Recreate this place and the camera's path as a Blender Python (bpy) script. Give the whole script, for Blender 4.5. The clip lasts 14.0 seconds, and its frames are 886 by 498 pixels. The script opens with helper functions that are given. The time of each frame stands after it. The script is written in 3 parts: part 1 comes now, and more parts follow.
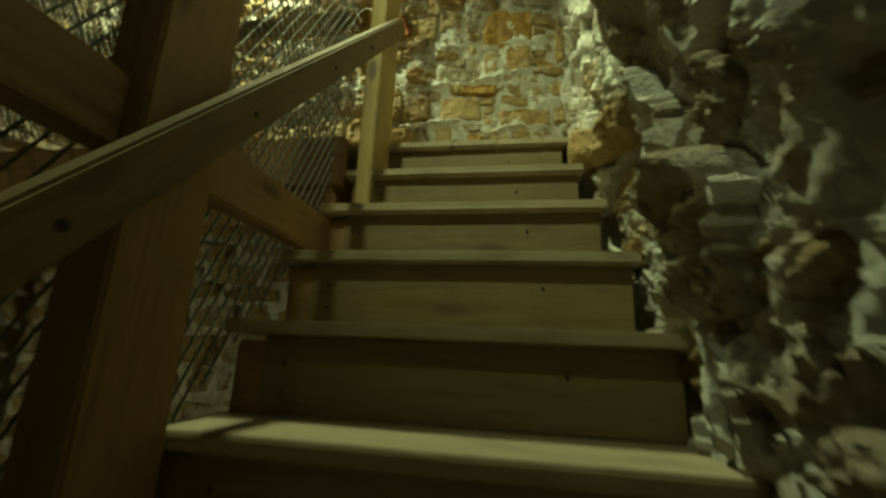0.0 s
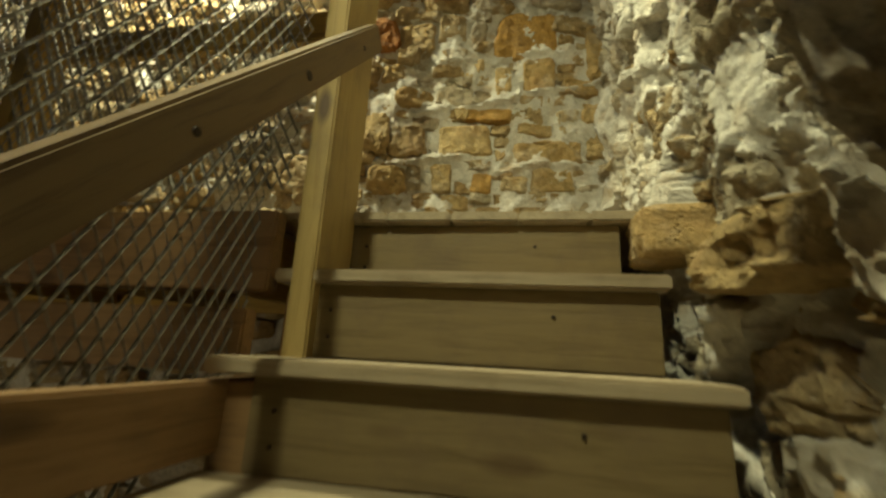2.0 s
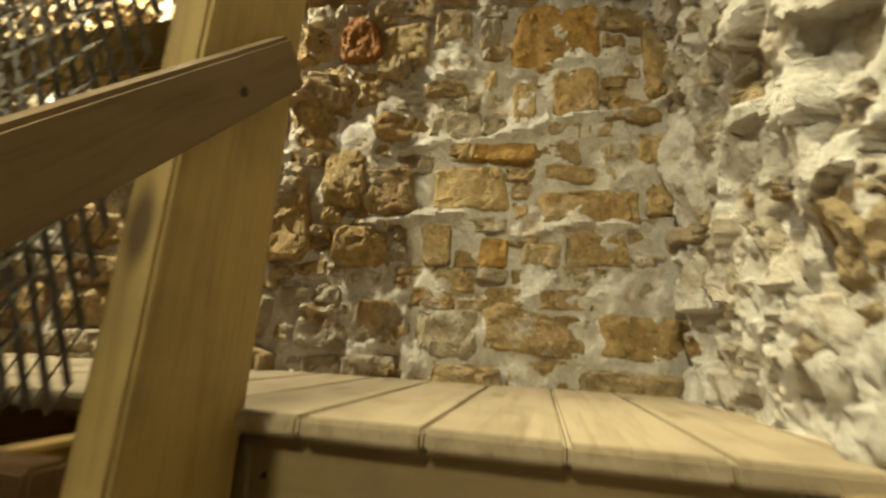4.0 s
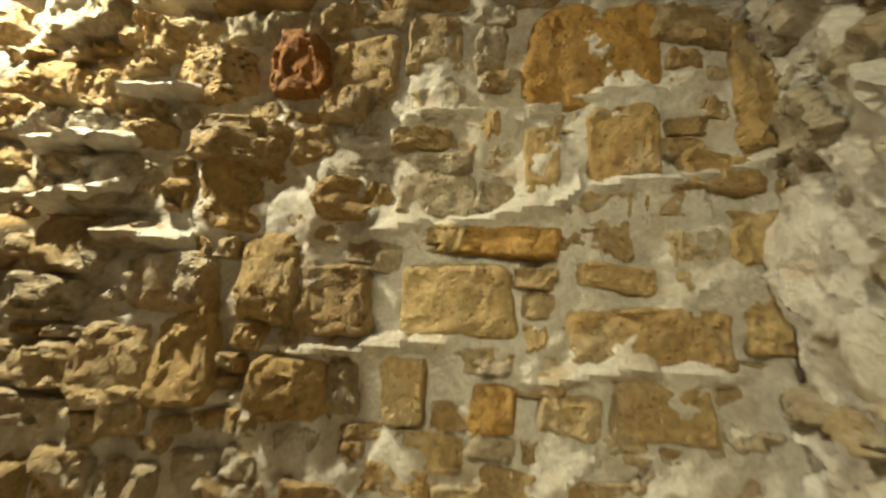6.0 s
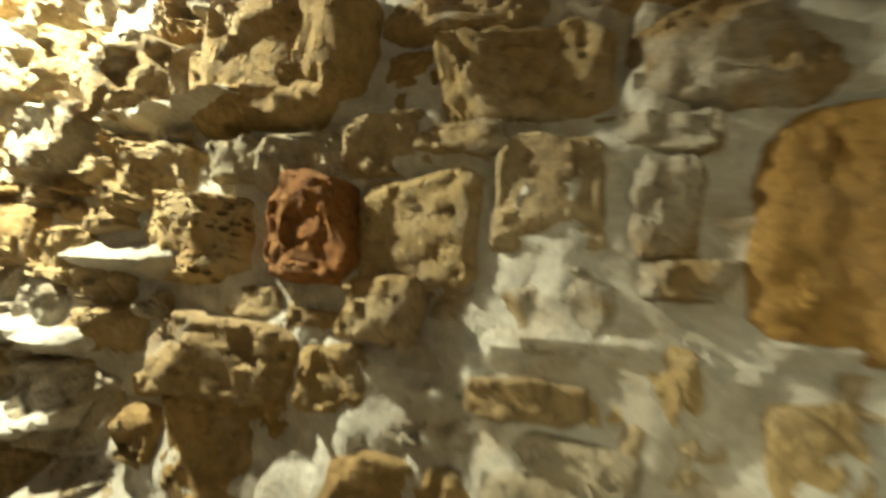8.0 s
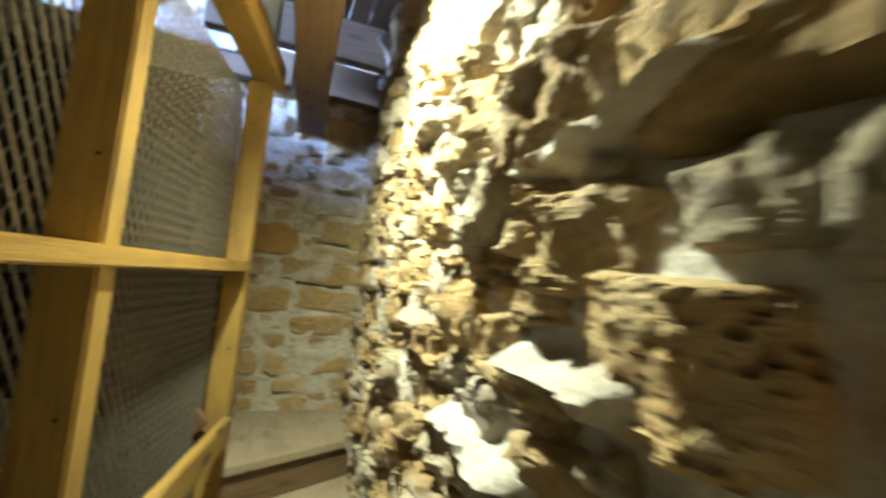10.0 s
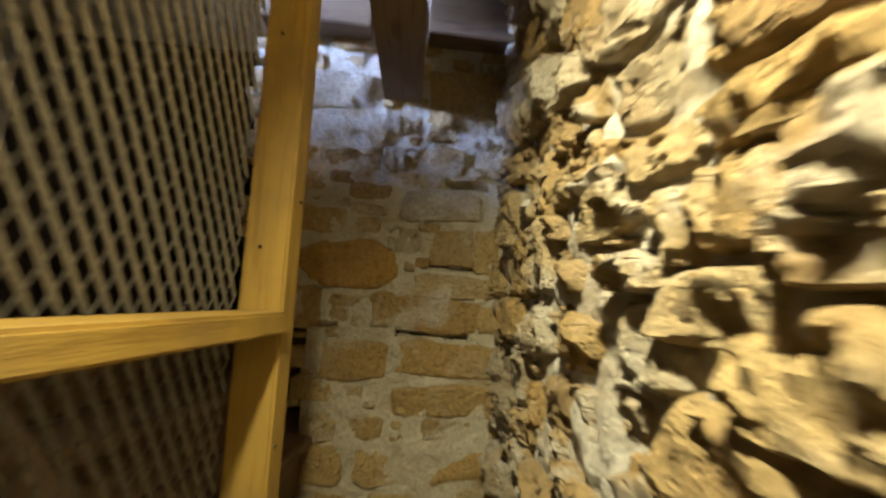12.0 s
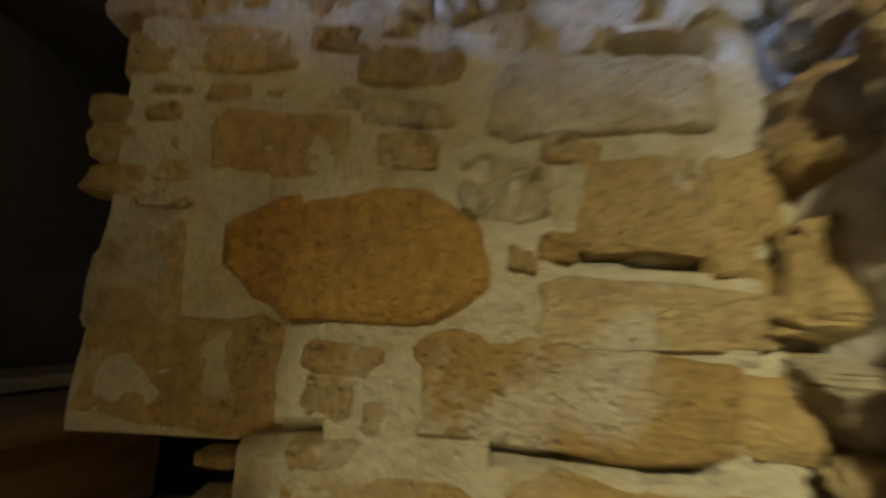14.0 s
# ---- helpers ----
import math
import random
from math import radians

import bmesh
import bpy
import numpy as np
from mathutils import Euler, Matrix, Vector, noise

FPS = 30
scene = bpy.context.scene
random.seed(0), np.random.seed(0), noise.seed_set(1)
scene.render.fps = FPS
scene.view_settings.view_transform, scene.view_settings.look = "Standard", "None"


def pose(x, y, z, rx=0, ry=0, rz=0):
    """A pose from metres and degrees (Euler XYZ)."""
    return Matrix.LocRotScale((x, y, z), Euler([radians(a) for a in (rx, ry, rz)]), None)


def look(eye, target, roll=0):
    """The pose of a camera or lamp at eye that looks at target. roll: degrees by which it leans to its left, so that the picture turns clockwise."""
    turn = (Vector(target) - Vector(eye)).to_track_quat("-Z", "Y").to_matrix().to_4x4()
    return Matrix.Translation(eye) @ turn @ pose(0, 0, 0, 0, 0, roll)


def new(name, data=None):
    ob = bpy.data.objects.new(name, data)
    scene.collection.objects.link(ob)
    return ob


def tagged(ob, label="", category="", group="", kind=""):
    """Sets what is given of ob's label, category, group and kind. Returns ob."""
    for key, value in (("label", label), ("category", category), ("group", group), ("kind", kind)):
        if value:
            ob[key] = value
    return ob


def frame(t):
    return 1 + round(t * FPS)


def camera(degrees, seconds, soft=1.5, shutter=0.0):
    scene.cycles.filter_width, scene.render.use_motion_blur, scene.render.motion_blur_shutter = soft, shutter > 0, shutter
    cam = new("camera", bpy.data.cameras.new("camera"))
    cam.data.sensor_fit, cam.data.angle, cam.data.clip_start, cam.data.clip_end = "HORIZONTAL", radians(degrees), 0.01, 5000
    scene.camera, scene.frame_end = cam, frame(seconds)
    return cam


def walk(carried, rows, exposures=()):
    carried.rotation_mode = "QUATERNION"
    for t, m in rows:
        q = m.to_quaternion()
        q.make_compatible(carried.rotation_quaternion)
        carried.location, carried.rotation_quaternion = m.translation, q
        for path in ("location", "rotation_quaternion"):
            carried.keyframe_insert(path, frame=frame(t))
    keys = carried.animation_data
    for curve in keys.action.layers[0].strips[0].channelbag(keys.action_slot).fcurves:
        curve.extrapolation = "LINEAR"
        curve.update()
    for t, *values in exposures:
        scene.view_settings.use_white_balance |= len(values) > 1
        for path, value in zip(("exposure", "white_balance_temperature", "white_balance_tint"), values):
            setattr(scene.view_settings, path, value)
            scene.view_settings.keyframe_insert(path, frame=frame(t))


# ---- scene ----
cam = camera(92.4, 14.0, soft=2.4, shutter=0.75)
METRES, EYE, TILT, LEAN, TURN = 5.2, 1.29, 0.0, 0.0, 0.0
ROWS = [
    (0.0, 0.0, 0.0, 0.0, -0.59, 13.56, -2.46),
    (0.5, 0.0009, 0.0254, 0.0207, -0.45, 13.93, -2.62),
    (1.0, 0.0043, 0.0425, 0.039, -0.21, 14.18, -2.68),
    (1.5, 0.0101, 0.0727, 0.0646, 0.02, 14.2, -2.8),
    (2.0, 0.005, 0.0935, 0.0863, 0.22, 13.91, -2.99),
    (2.5, 0.011, 0.112, 0.1082, 0.73, 13.7, -3.02),
    (3.0, 0.0152, 0.1373, 0.1339, 1.25, 13.47, -3.03),
    (3.5, 0.0116, 0.1618, 0.1537, 1.86, 13.24, -3.12),
    (6.0, 0.0236, 0.2657, 0.2565, 4.92, 11.68, -3.38),
    (6.5, 0.0165, 0.2826, 0.2746, 5.42, 11.23, -3.42),
    (7.0, 0.0145, 0.2993, 0.3042, 6.47, 10.55, -3.6),
    (9.5, -0.038, 0.3815, 0.387, 52.51, 5.47, -5.77),
    (10.0, -0.0597, 0.3844, 0.3849, 69.29, 4.66, -5.43),
    (10.5, -0.1084, 0.3853, 0.3913, 75.08, 4.61, -4.59),
    (11.0, -0.1686, 0.3892, 0.3944, 78.16, 4.86, -3.93),
    (11.5, -0.2168, 0.3936, 0.3935, 82.29, 5.67, -3.53),
    (12.0, -0.2644, 0.4006, 0.3949, 84.07, 6.78, -2.75),
    (12.5, -0.3216, 0.4053, 0.3979, 85.33, 7.55, -2.46),
    (13.0, -0.3709, 0.4075, 0.402, 87.99, 8.71, -2.44),
    (13.5, -0.4166, 0.4075, 0.4012, 90.34, 10.0, -2.31),
    (14.0, -0.4647, 0.3914, 0.3988, 92.18, 10.85, -2.05),
]
EXPOSURES = [(0.0, 0.2, 6250, -31), (0.6, 0.25, 6250, -22), (1.0, 0.3, 6350, -8), (1.5, 0.38, 6350, -4), (3.0, 0.55, 6400, 15), (6.5, 0.83, 6350, 14), (9.5, 0.5, 5600, 2), (10.3, 0.05, 5500, 5), (11.0, -0.7, 5950, 12), (11.5, -0.5, 6300, 11), (12.5, 0.1, 7000, 11), (13.5, 0.3, 6500, 2), (14.0, 0.75, 7100, 5)]
walk(cam, [(t, pose(0, 0, EYE, TILT, LEAN, TURN) @ pose(METRES * x, METRES * y, METRES * z, 90 + pitch, roll, yaw)) for t, x, y, z, yaw, pitch, roll in ROWS], EXPOSURES)

# ---- world and lights ----
world = bpy.data.worlds.new("world")
scene.world = world
world.use_nodes = True
sky = world.node_tree.nodes.new("ShaderNodeTexSky")
sky.sky_type, sky.sun_disc = "NISHITA", False
sky.sun_elevation, sky.sun_rotation = radians(35), radians(200)
world.node_tree.links.new(sky.outputs[0], world.node_tree.nodes["Background"].inputs[0])
world.node_tree.nodes["Background"].inputs[1].default_value = 0.1


def lamp(name, kind, m, watts, colour, size):
    data = bpy.data.lights.new(name, kind)
    data.energy, data.color = watts, colour
    if kind == "AREA":
        data.size = size
    else:
        data.shadow_soft_size = size
    ob = new(name, data)
    ob.matrix_basis = m
    return ob


# warm work lamp high above the walkway, turned on the north wall
work = lamp("work_lamp", "SPOT", look((-1.33, 1.96, 4.10), (-1.33, 2.54, 3.48)), 205, (1.0, 0.93, 0.60), 0.04)
work.data.spot_size, work.data.spot_blend = radians(166), 0.85
# flood lamp high over the foot of the stairs
flood = lamp("flood_lamp", "SPOT", look((-0.58, -0.36, 3.8), (0.46, 1.55, 2.3)), 118, (1.0, 0.93, 0.56), 0.06)
flood.data.spot_size, flood.data.spot_blend = radians(64), 0.7
# unseen lamp added under the upper floor, over the head of the stairs
head = lamp("added_stair_head_fill", "SPOT", look((-0.30, 1.42, 4.5), (0.46, 0.48, 1.48)), 240, (1.0, 0.93, 0.56), 0.06)
head.data.spot_size, head.data.spot_blend = radians(72), 0.6
# unseen fill lamp added low in the stairwell for the rubble under the walkway
lower = lamp("added_lower_fill", "SPOT", look((-2.30, 0.20, 0.60), (-1.25, 2.25, 1.15)), 25, (1.0, 0.80, 0.46), 0.06)
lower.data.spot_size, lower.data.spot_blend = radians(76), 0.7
# daylight that comes in through the high window in the south wall
day = lamp("daylight", "AREA", look((-1.75, -1.50, 4.85), (-2.95, 1.65, 4.75)), 62, (0.35, 0.50, 1.0), 0.6)
day.data.spread = radians(24)


# ---- materials ----
class Nodes:
    """Shorthand for one node material."""

    def __init__(self, name):
        self.m = bpy.data.materials.new(name)
        self.m.use_nodes = True
        self.t = self.m.node_tree
        self.b = self.t.nodes["Principled BSDF"]
        self.co = self.t.nodes.new("ShaderNodeTexCoord")

    def add(self, kind, **ins):
        n = self.t.nodes.new(kind)
        for k, v in ins.items():
            self.put(n, k.replace("_", " "), v)
        return n

    def put(self, n, key, v):
        if isinstance(v, bpy.types.NodeSocket):
            self.t.links.new(v, n.inputs[key])
        else:
            n.inputs[key].default_value = v

    def coords(self, space="Object", scale=(1, 1, 1)):
        return self.add("ShaderNodeMapping", Vector=self.co.outputs[space], Scale=scale).outputs[0]

    def noise(self, vec, scale, detail=6, rough=0.6, dist=0.0):
        return self.add("ShaderNodeTexNoise", Vector=vec, Scale=scale, Detail=detail, Roughness=rough, Distortion=dist).outputs["Fac"]

    def ramp(self, fac, stops):
        n = self.t.nodes.new("ShaderNodeValToRGB")
        while len(n.color_ramp.elements) < len(stops):
            n.color_ramp.elements.new(0.5)
        for e, (p, c) in zip(n.color_ramp.elements, stops):
            e.position, e.color = p, (*c, 1) if len(c) == 3 else c
        self.t.links.new(fac, n.inputs[0])
        return n.outputs[0]

    def mix(self, a, b, fac, how="MIX"):
        n = self.t.nodes.new("ShaderNodeMix")
        n.data_type, n.blend_type = "RGBA", how
        for i, v in ((0, fac), (6, a), (7, b)):
            if isinstance(v, bpy.types.NodeSocket):
                self.t.links.new(v, n.inputs[i])
            else:
                n.inputs[i].default_value = v if i == 0 else (*v, 1)
        return n.outputs[2]

    def math(self, how, a, b):
        n = self.t.nodes.new("ShaderNodeMath")
        n.operation = how
        for i, v in enumerate((a, b)):
            if isinstance(v, bpy.types.NodeSocket):
                self.t.links.new(v, n.inputs[i])
            else:
                n.inputs[i].default_value = v
        return n.outputs[0]

    def bump(self, height, strength, distance):
        n = self.add("ShaderNodeBump", Height=height, Strength=strength, Distance=distance)
        self.t.links.new(n.outputs[0], self.b.inputs["Normal"])

    def done(self, colour, rough, metal=0.0):
        self.put(self.b, "Base Color", colour if isinstance(colour, bpy.types.NodeSocket) else (*colour, 1))
        self.put(self.b, "Roughness", rough)
        self.put(self.b, "Metallic", metal)
        return self.m


def g3(v):
    return (v, v, v)


def stone_material(name, stops, island=False, dust=0.7):
    n = Nodes(name)
    v = n.coords()
    if island:
        seed = n.add("ShaderNodeNewGeometry").outputs["Random Per Island"]
    else:
        seed = n.add("ShaderNodeObjectInfo").outputs["Random"]
    base = n.ramp(seed, stops)
    big = n.noise(v, 5, 5, 0.6, 0.4)
    fine = n.noise(v, 55, 8, 0.7)
    pits = n.add("ShaderNodeTexVoronoi", Vector=v, Scale=60.0).outputs["Distance"]
    c = n.mix(base, (0.60, 0.56, 0.48), n.ramp(big, [(0.52, g3(0)), (0.6, g3(dust))]))
    c = n.mix(c, (0.36, 0.21, 0.08), n.ramp(n.noise(v, 9, 4), [(0.5, g3(0)), (0.75, g3(0.55))]))
    c = n.mix(c, n.ramp(fine, [(0.32, g3(0.5)), (0.58, g3(1.0))]), 0.75, "MULTIPLY")
    n.bump(n.math("ADD", n.math("MULTIPLY", fine, 1.0), n.math("MULTIPLY", n.ramp(pits, [(0.0, g3(0)), (0.35, g3(1))]), 0.5)), 1.0, 0.02)
    return n.done(c, 0.92)


TAN = [(0.0, (0.37, 0.25, 0.11)), (0.25, (0.45, 0.33, 0.17)), (0.5, (0.51, 0.40, 0.23)), (0.75, (0.40, 0.26, 0.10)), (1.0, (0.49, 0.38, 0.22))]
M_STONE = stone_material("limestone", TAN)
M_STONE_JOINED = stone_material("limestone_joined", TAN, True)
M_ORANGE = stone_material("orange_sandstone", [(0.0, (0.46, 0.26, 0.06)), (1.0, (0.50, 0.30, 0.085))], dust=0.05)
M_RED = stone_material("red_sandstone", [(0.0, (0.32, 0.12, 0.025)), (1.0, (0.36, 0.15, 0.03))], dust=0.1)
M_OCHRE = stone_material("ochre_limestone", [(0.0, (0.44, 0.29, 0.11)), (1.0, (0.52, 0.38, 0.18))], dust=0.25)
M_GREY = stone_material("grey_limestone", [(0.0, (0.40, 0.33, 0.22)), (1.0, (0.52, 0.45, 0.33))])


def pitted_material():
    n = Nodes("pitted_limestone")
    v = n.coords(scale=(1, 1, 1.7))
    pits = n.ramp(n.add("ShaderNodeTexVoronoi", Vector=v, Scale=42.0).outputs["Distance"], [(0.12, g3(0)), (0.42, g3(1))])
    mask = n.ramp(n.noise(v, 16, 3), [(0.42, g3(1)), (0.58, g3(0))])
    deep = n.mix(pits, g3(1.0), mask)
    fine = n.noise(v, 80, 6)
    c = n.mix((0.50, 0.38, 0.20), (0.40, 0.26, 0.10), n.ramp(n.noise(v, 12, 5), [(0.4, g3(0)), (0.65, g3(1))]))
    c = n.mix((0.20, 0.12, 0.05), c, deep)
    n.bump(n.math("ADD", n.math("MULTIPLY", deep, 1.6), n.math("MULTIPLY", fine, 0.6)), 1.0, 0.03)
    return n.done(c, 0.93)


M_PITTED = pitted_material()
PAINT = {"p": M_PITTED, "": M_STONE, "o": M_ORANGE, "r": M_RED, "y": M_OCHRE, "g": M_GREY}


def mortar_material(name, light, dark):
    n = Nodes(name)
    v = n.coords()
    big = n.noise(v, 3.5, 6, 0.65, 0.6)
    fine = n.noise(v, 70, 8, 0.7)
    c = n.ramp(big, [(0.32, dark), (0.5, light), (0.7, tuple(min(1, x * 1.15) for x in light))])
    c = n.mix(c, (0.40, 0.27, 0.12), n.ramp(n.noise(v, 8, 5), [(0.52, g3(0)), (0.72, g3(0.7))]))
    c = n.mix(c, n.ramp(fine, [(0.3, g3(0.6)), (0.6, g3(1))]), 0.6, "MULTIPLY")
    n.bump(n.math("ADD", fine, n.math("MULTIPLY", n.noise(v, 22, 5), 1.5)), 0.9, 0.018)
    return n.done(c, 0.95)


M_MORTAR = mortar_material("lime_mortar", (0.69, 0.655, 0.585), (0.52, 0.47, 0.38))
M_MORTAR_W = mortar_material("buff_mortar", (0.56, 0.51, 0.40), (0.44, 0.37, 0.25))


def wood_material(name, light, dark, worn=0.25, knots=0.7):
    n = Nodes(name)
    seed = n.add("ShaderNodeObjectInfo").outputs["Random"]
    shift = n.add("ShaderNodeCombineXYZ", X=n.math("MULTIPLY", seed, 37.0), Y=n.math("MULTIPLY", seed, 11.0), Z=seed)
    co = n.add("ShaderNodeVectorMath", Vector=n.co.outputs["Object"])
    n.t.links.new(shift.outputs[0], co.inputs[1])
    v = n.add("ShaderNodeMapping", Vector=co.outputs[0], Scale=(1.6, 22, 22)).outputs[0]
    grain = n.noise(v, 2.2, 7, 0.65, 0.8)
    fibre = n.noise(n.add("ShaderNodeMapping", Vector=co.outputs[0], Scale=(6, 160, 160)).outputs[0], 2.0, 3)
    c = n.ramp(grain, [(0.3, dark), (0.5, light), (0.75, tuple(x * 1.12 for x in light))])
    c = n.mix(c, g3(0.55), n.ramp(seed, [(0, g3(0)), (1, g3(0.3))]), "MULTIPLY")
    k = n.add("ShaderNodeTexVoronoi", Vector=n.add("ShaderNodeMapping", Vector=co.outputs[0], Scale=(3.2, 9, 9)).outputs[0], Scale=1.0).outputs["Distance"]
    c = n.mix(c, (0.06, 0.03, 0.012), n.ramp(k, [(0.09, g3(knots)), (0.2, g3(0))]))
    dirt = n.noise(n.add("ShaderNodeMapping", Vector=co.outputs[0]).outputs[0], 7, 6)
    c = n.mix(c, (0.13, 0.09, 0.05), n.ramp(dirt, [(0.5, g3(0)), (0.75, g3(worn))]))
    n.bump(n.math("ADD", n.math("MULTIPLY", grain, 1.0), n.math("MULTIPLY", fibre, 0.5)), 0.35, 0.004)
    return n.done(c, n.ramp(grain, [(0.2, g3(0.5)), (0.8, g3(0.75))]))


M_PINE = wood_material("yellow_pine", (0.37, 0.235, 0.05), (0.25, 0.14, 0.026), 0.45, 0.95)
# old dark beams and boards; also gives the upper flight its shade by colour
M_OLD_AND_SHADED = wood_material("old_and_shaded_timber", (0.16, 0.10, 0.05), (0.07, 0.04, 0.02), 0.5)
M_TREAD = wood_material("worn_tread_board", (0.37, 0.30, 0.20), (0.27, 0.21, 0.125), 0.5, 0.35)
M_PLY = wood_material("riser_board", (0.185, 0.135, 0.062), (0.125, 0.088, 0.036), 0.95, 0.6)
M_RAIL = wood_material("weathered_rail", (0.165, 0.11, 0.05), (0.10, 0.06, 0.024), 0.5, 0.9)
M_NEWEL = wood_material("weathered_pine", (0.34, 0.245, 0.09), (0.25, 0.165, 0.05), 0.5, 0.9)
M_STRINGER = wood_material("brown_stringer", (0.27, 0.16, 0.07), (0.18, 0.10, 0.04), 0.4)


def plain(name, colour, rough, metal=0.0, scale=40):
    n = Nodes(name)
    f = n.noise(n.coords(), scale, 6)
    c = n.mix(colour, n.ramp(f, [(0.3, g3(0.6)), (0.7, g3(1.1))]), 0.7, "MULTIPLY")
    n.bump(f, 0.2, 0.002)
    return n.done(c, rough, metal)


M_STEEL = plain("galvanised_steel", (0.20, 0.18, 0.145), 0.5, 0.35, 120)
M_NAIL = plain("rusty_nail", (0.05, 0.035, 0.025), 0.6, 0.6, 200)
M_EARTH = plain("packed_earth_floor", (0.16, 0.12, 0.08), 0.95, 0.0, 12)
# near-black base colour that stands for the shade in the passage
M_SHADE_STONE = plain("shade_dark_stone", (0.07, 0.055, 0.04), 0.95, 0.0, 20)


# ---- helpers for building ----
def mesh_object(name, verts, faces, material, parent=None, label="", smooth=False):
    """A mesh from points and faces; faces may be an array of quads."""
    me = bpy.data.meshes.new(name)
    if isinstance(faces, np.ndarray):
        verts, n = np.asarray(verts, dtype=np.float32), len(faces)
        me.vertices.add(len(verts))
        me.vertices.foreach_set("co", verts.ravel())
        me.loops.add(4 * n)
        me.loops.foreach_set("vertex_index", faces.astype(np.int32).ravel())
        me.polygons.add(n)
        me.polygons.foreach_set("loop_start", np.arange(0, 4 * n, 4, dtype=np.int32))
        me.update(calc_edges=True)
    else:
        me.from_pydata(verts, [], faces)
    me.materials.append(material)
    if smooth:
        me.polygons.foreach_set("use_smooth", np.ones(len(me.polygons), dtype=bool))
        me.set_sharp_from_angle(angle=radians(38))
    me.update()
    ob = new(name, me)
    if parent:
        ob.parent = parent
    if label:
        ob["label"] = label
    return ob


def part(name, bm, material, parent, label=""):
    me = bpy.data.meshes.new(name)
    bm.to_mesh(me)
    bm.free()
    me.materials.append(material)
    ob = new(name, me)
    ob.parent = parent
    if label:
        ob["label"] = label
    return ob


def thing(name, label, category, kind="", group="", at=(0, 0, 0)):
    ob = new(name)
    ob.location = at
    ob.empty_display_size = 0.1
    return tagged(ob, label, category, group, kind)


def plank(name, parent, p0, p1, wide, width, thick, material, label="", wobble=0.0015):
    """A sawn board from p0 to p1; wide: the direction of its width."""
    p0, p1 = Vector(p0), Vector(p1)
    x = (p1 - p0).normalized()
    y = (Vector(wide) - x * x.dot(Vector(wide))).normalized()
    z = x.cross(y)
    length = (p1 - p0).length
    bm = bmesh.new()
    bmesh.ops.create_cube(bm, size=1)
    for v in bm.verts:
        v.co = Vector((v.co.x * length, v.co.y * width, v.co.z * thick))
    edges = [e for e in bm.edges if abs((e.verts[0].co - e.verts[1].co).normalized().x) > 0.9]
    bmesh.ops.subdivide_edges(bm, edges=edges, cuts=max(2, min(8, int(length / 0.2))), use_grid_fill=True)
    bmesh.ops.bevel(bm, geom=[e for e in bm.edges if e.calc_face_angle(0) > 1], offset=min(0.005, thick * 0.2), segments=2, affect="EDGES")
    rnd = random.Random(hash((round(p0.x, 3), round(p0.y, 3), round(p1.z, 3))) & 0xFFFF)
    off = rnd.random() * 50
    for v in bm.verts:
        q = noise.noise_vector(Vector((v.co.x * 3 + off, v.co.y * 6, v.co.z * 6)))
        v.co += Vector((0, q.y, q.z)) * wobble
    m = Matrix((x, y, z)).transposed().to_4x4()
    m.translation = (p0 + p1) / 2
    ob = part(name, bm, material, parent, label)
    ob.matrix_local = Matrix.Translation(-parent.location) @ m if parent else m
    return ob


def nail(board, at, normal, r=0.004, name="nail_head"):
    """A nail head or a dark knot on a board, as a part of that board."""
    bm = bmesh.new()
    bmesh.ops.create_cone(bm, cap_ends=True, segments=10, radius1=r, radius2=r * 0.7, depth=0.006)
    ob = part(name, bm, M_NAIL, board)
    m = Vector(normal).to_track_quat("Z", "Y").to_matrix().to_4x4()
    m.translation = Vector(at)
    ob.matrix_basis = board.matrix_basis.inverted() @ m
    return ob


HEAD = radians(10)
FX, FY = math.sin(HEAD), math.cos(HEAD)


def T(r, f, z):
    """A place by the timber frame: r across the stairs, f up along them."""
    return Vector((r * FY + f * FX, -r * FX + f * FY, z))


DIR_R, DIR_F, UP = T(1, 0, 0), T(0, 1, 0), Vector((0, 0, 1))

# smooth noise on a random lattice
LATTICE = np.random.RandomState(5).rand(32, 32, 32)


def value_noise(p):
    i = np.floor(p).astype(int)
    f = p - i
    f = f * f * (3 - 2 * f)
    out = 0
    for dx in (0, 1):
        for dy in (0, 1):
            for dz in (0, 1):
                w = (f[..., 0] if dx else 1 - f[..., 0]) * (f[..., 1] if dy else 1 - f[..., 1]) * (f[..., 2] if dz else 1 - f[..., 2])
                out = out + w * LATTICE[(i[..., 0] + dx) & 31, (i[..., 1] + dy) & 31, (i[..., 2] + dz) & 31]
    return out * 2 - 1


def fbm(p, octaves=4, gain=0.5):
    total, amp = 0, 1.0
    for k in range(octaves):
        total = total + amp * value_noise(p * 2.0 ** k + 7.3 * k)
        amp *= gain
    return total


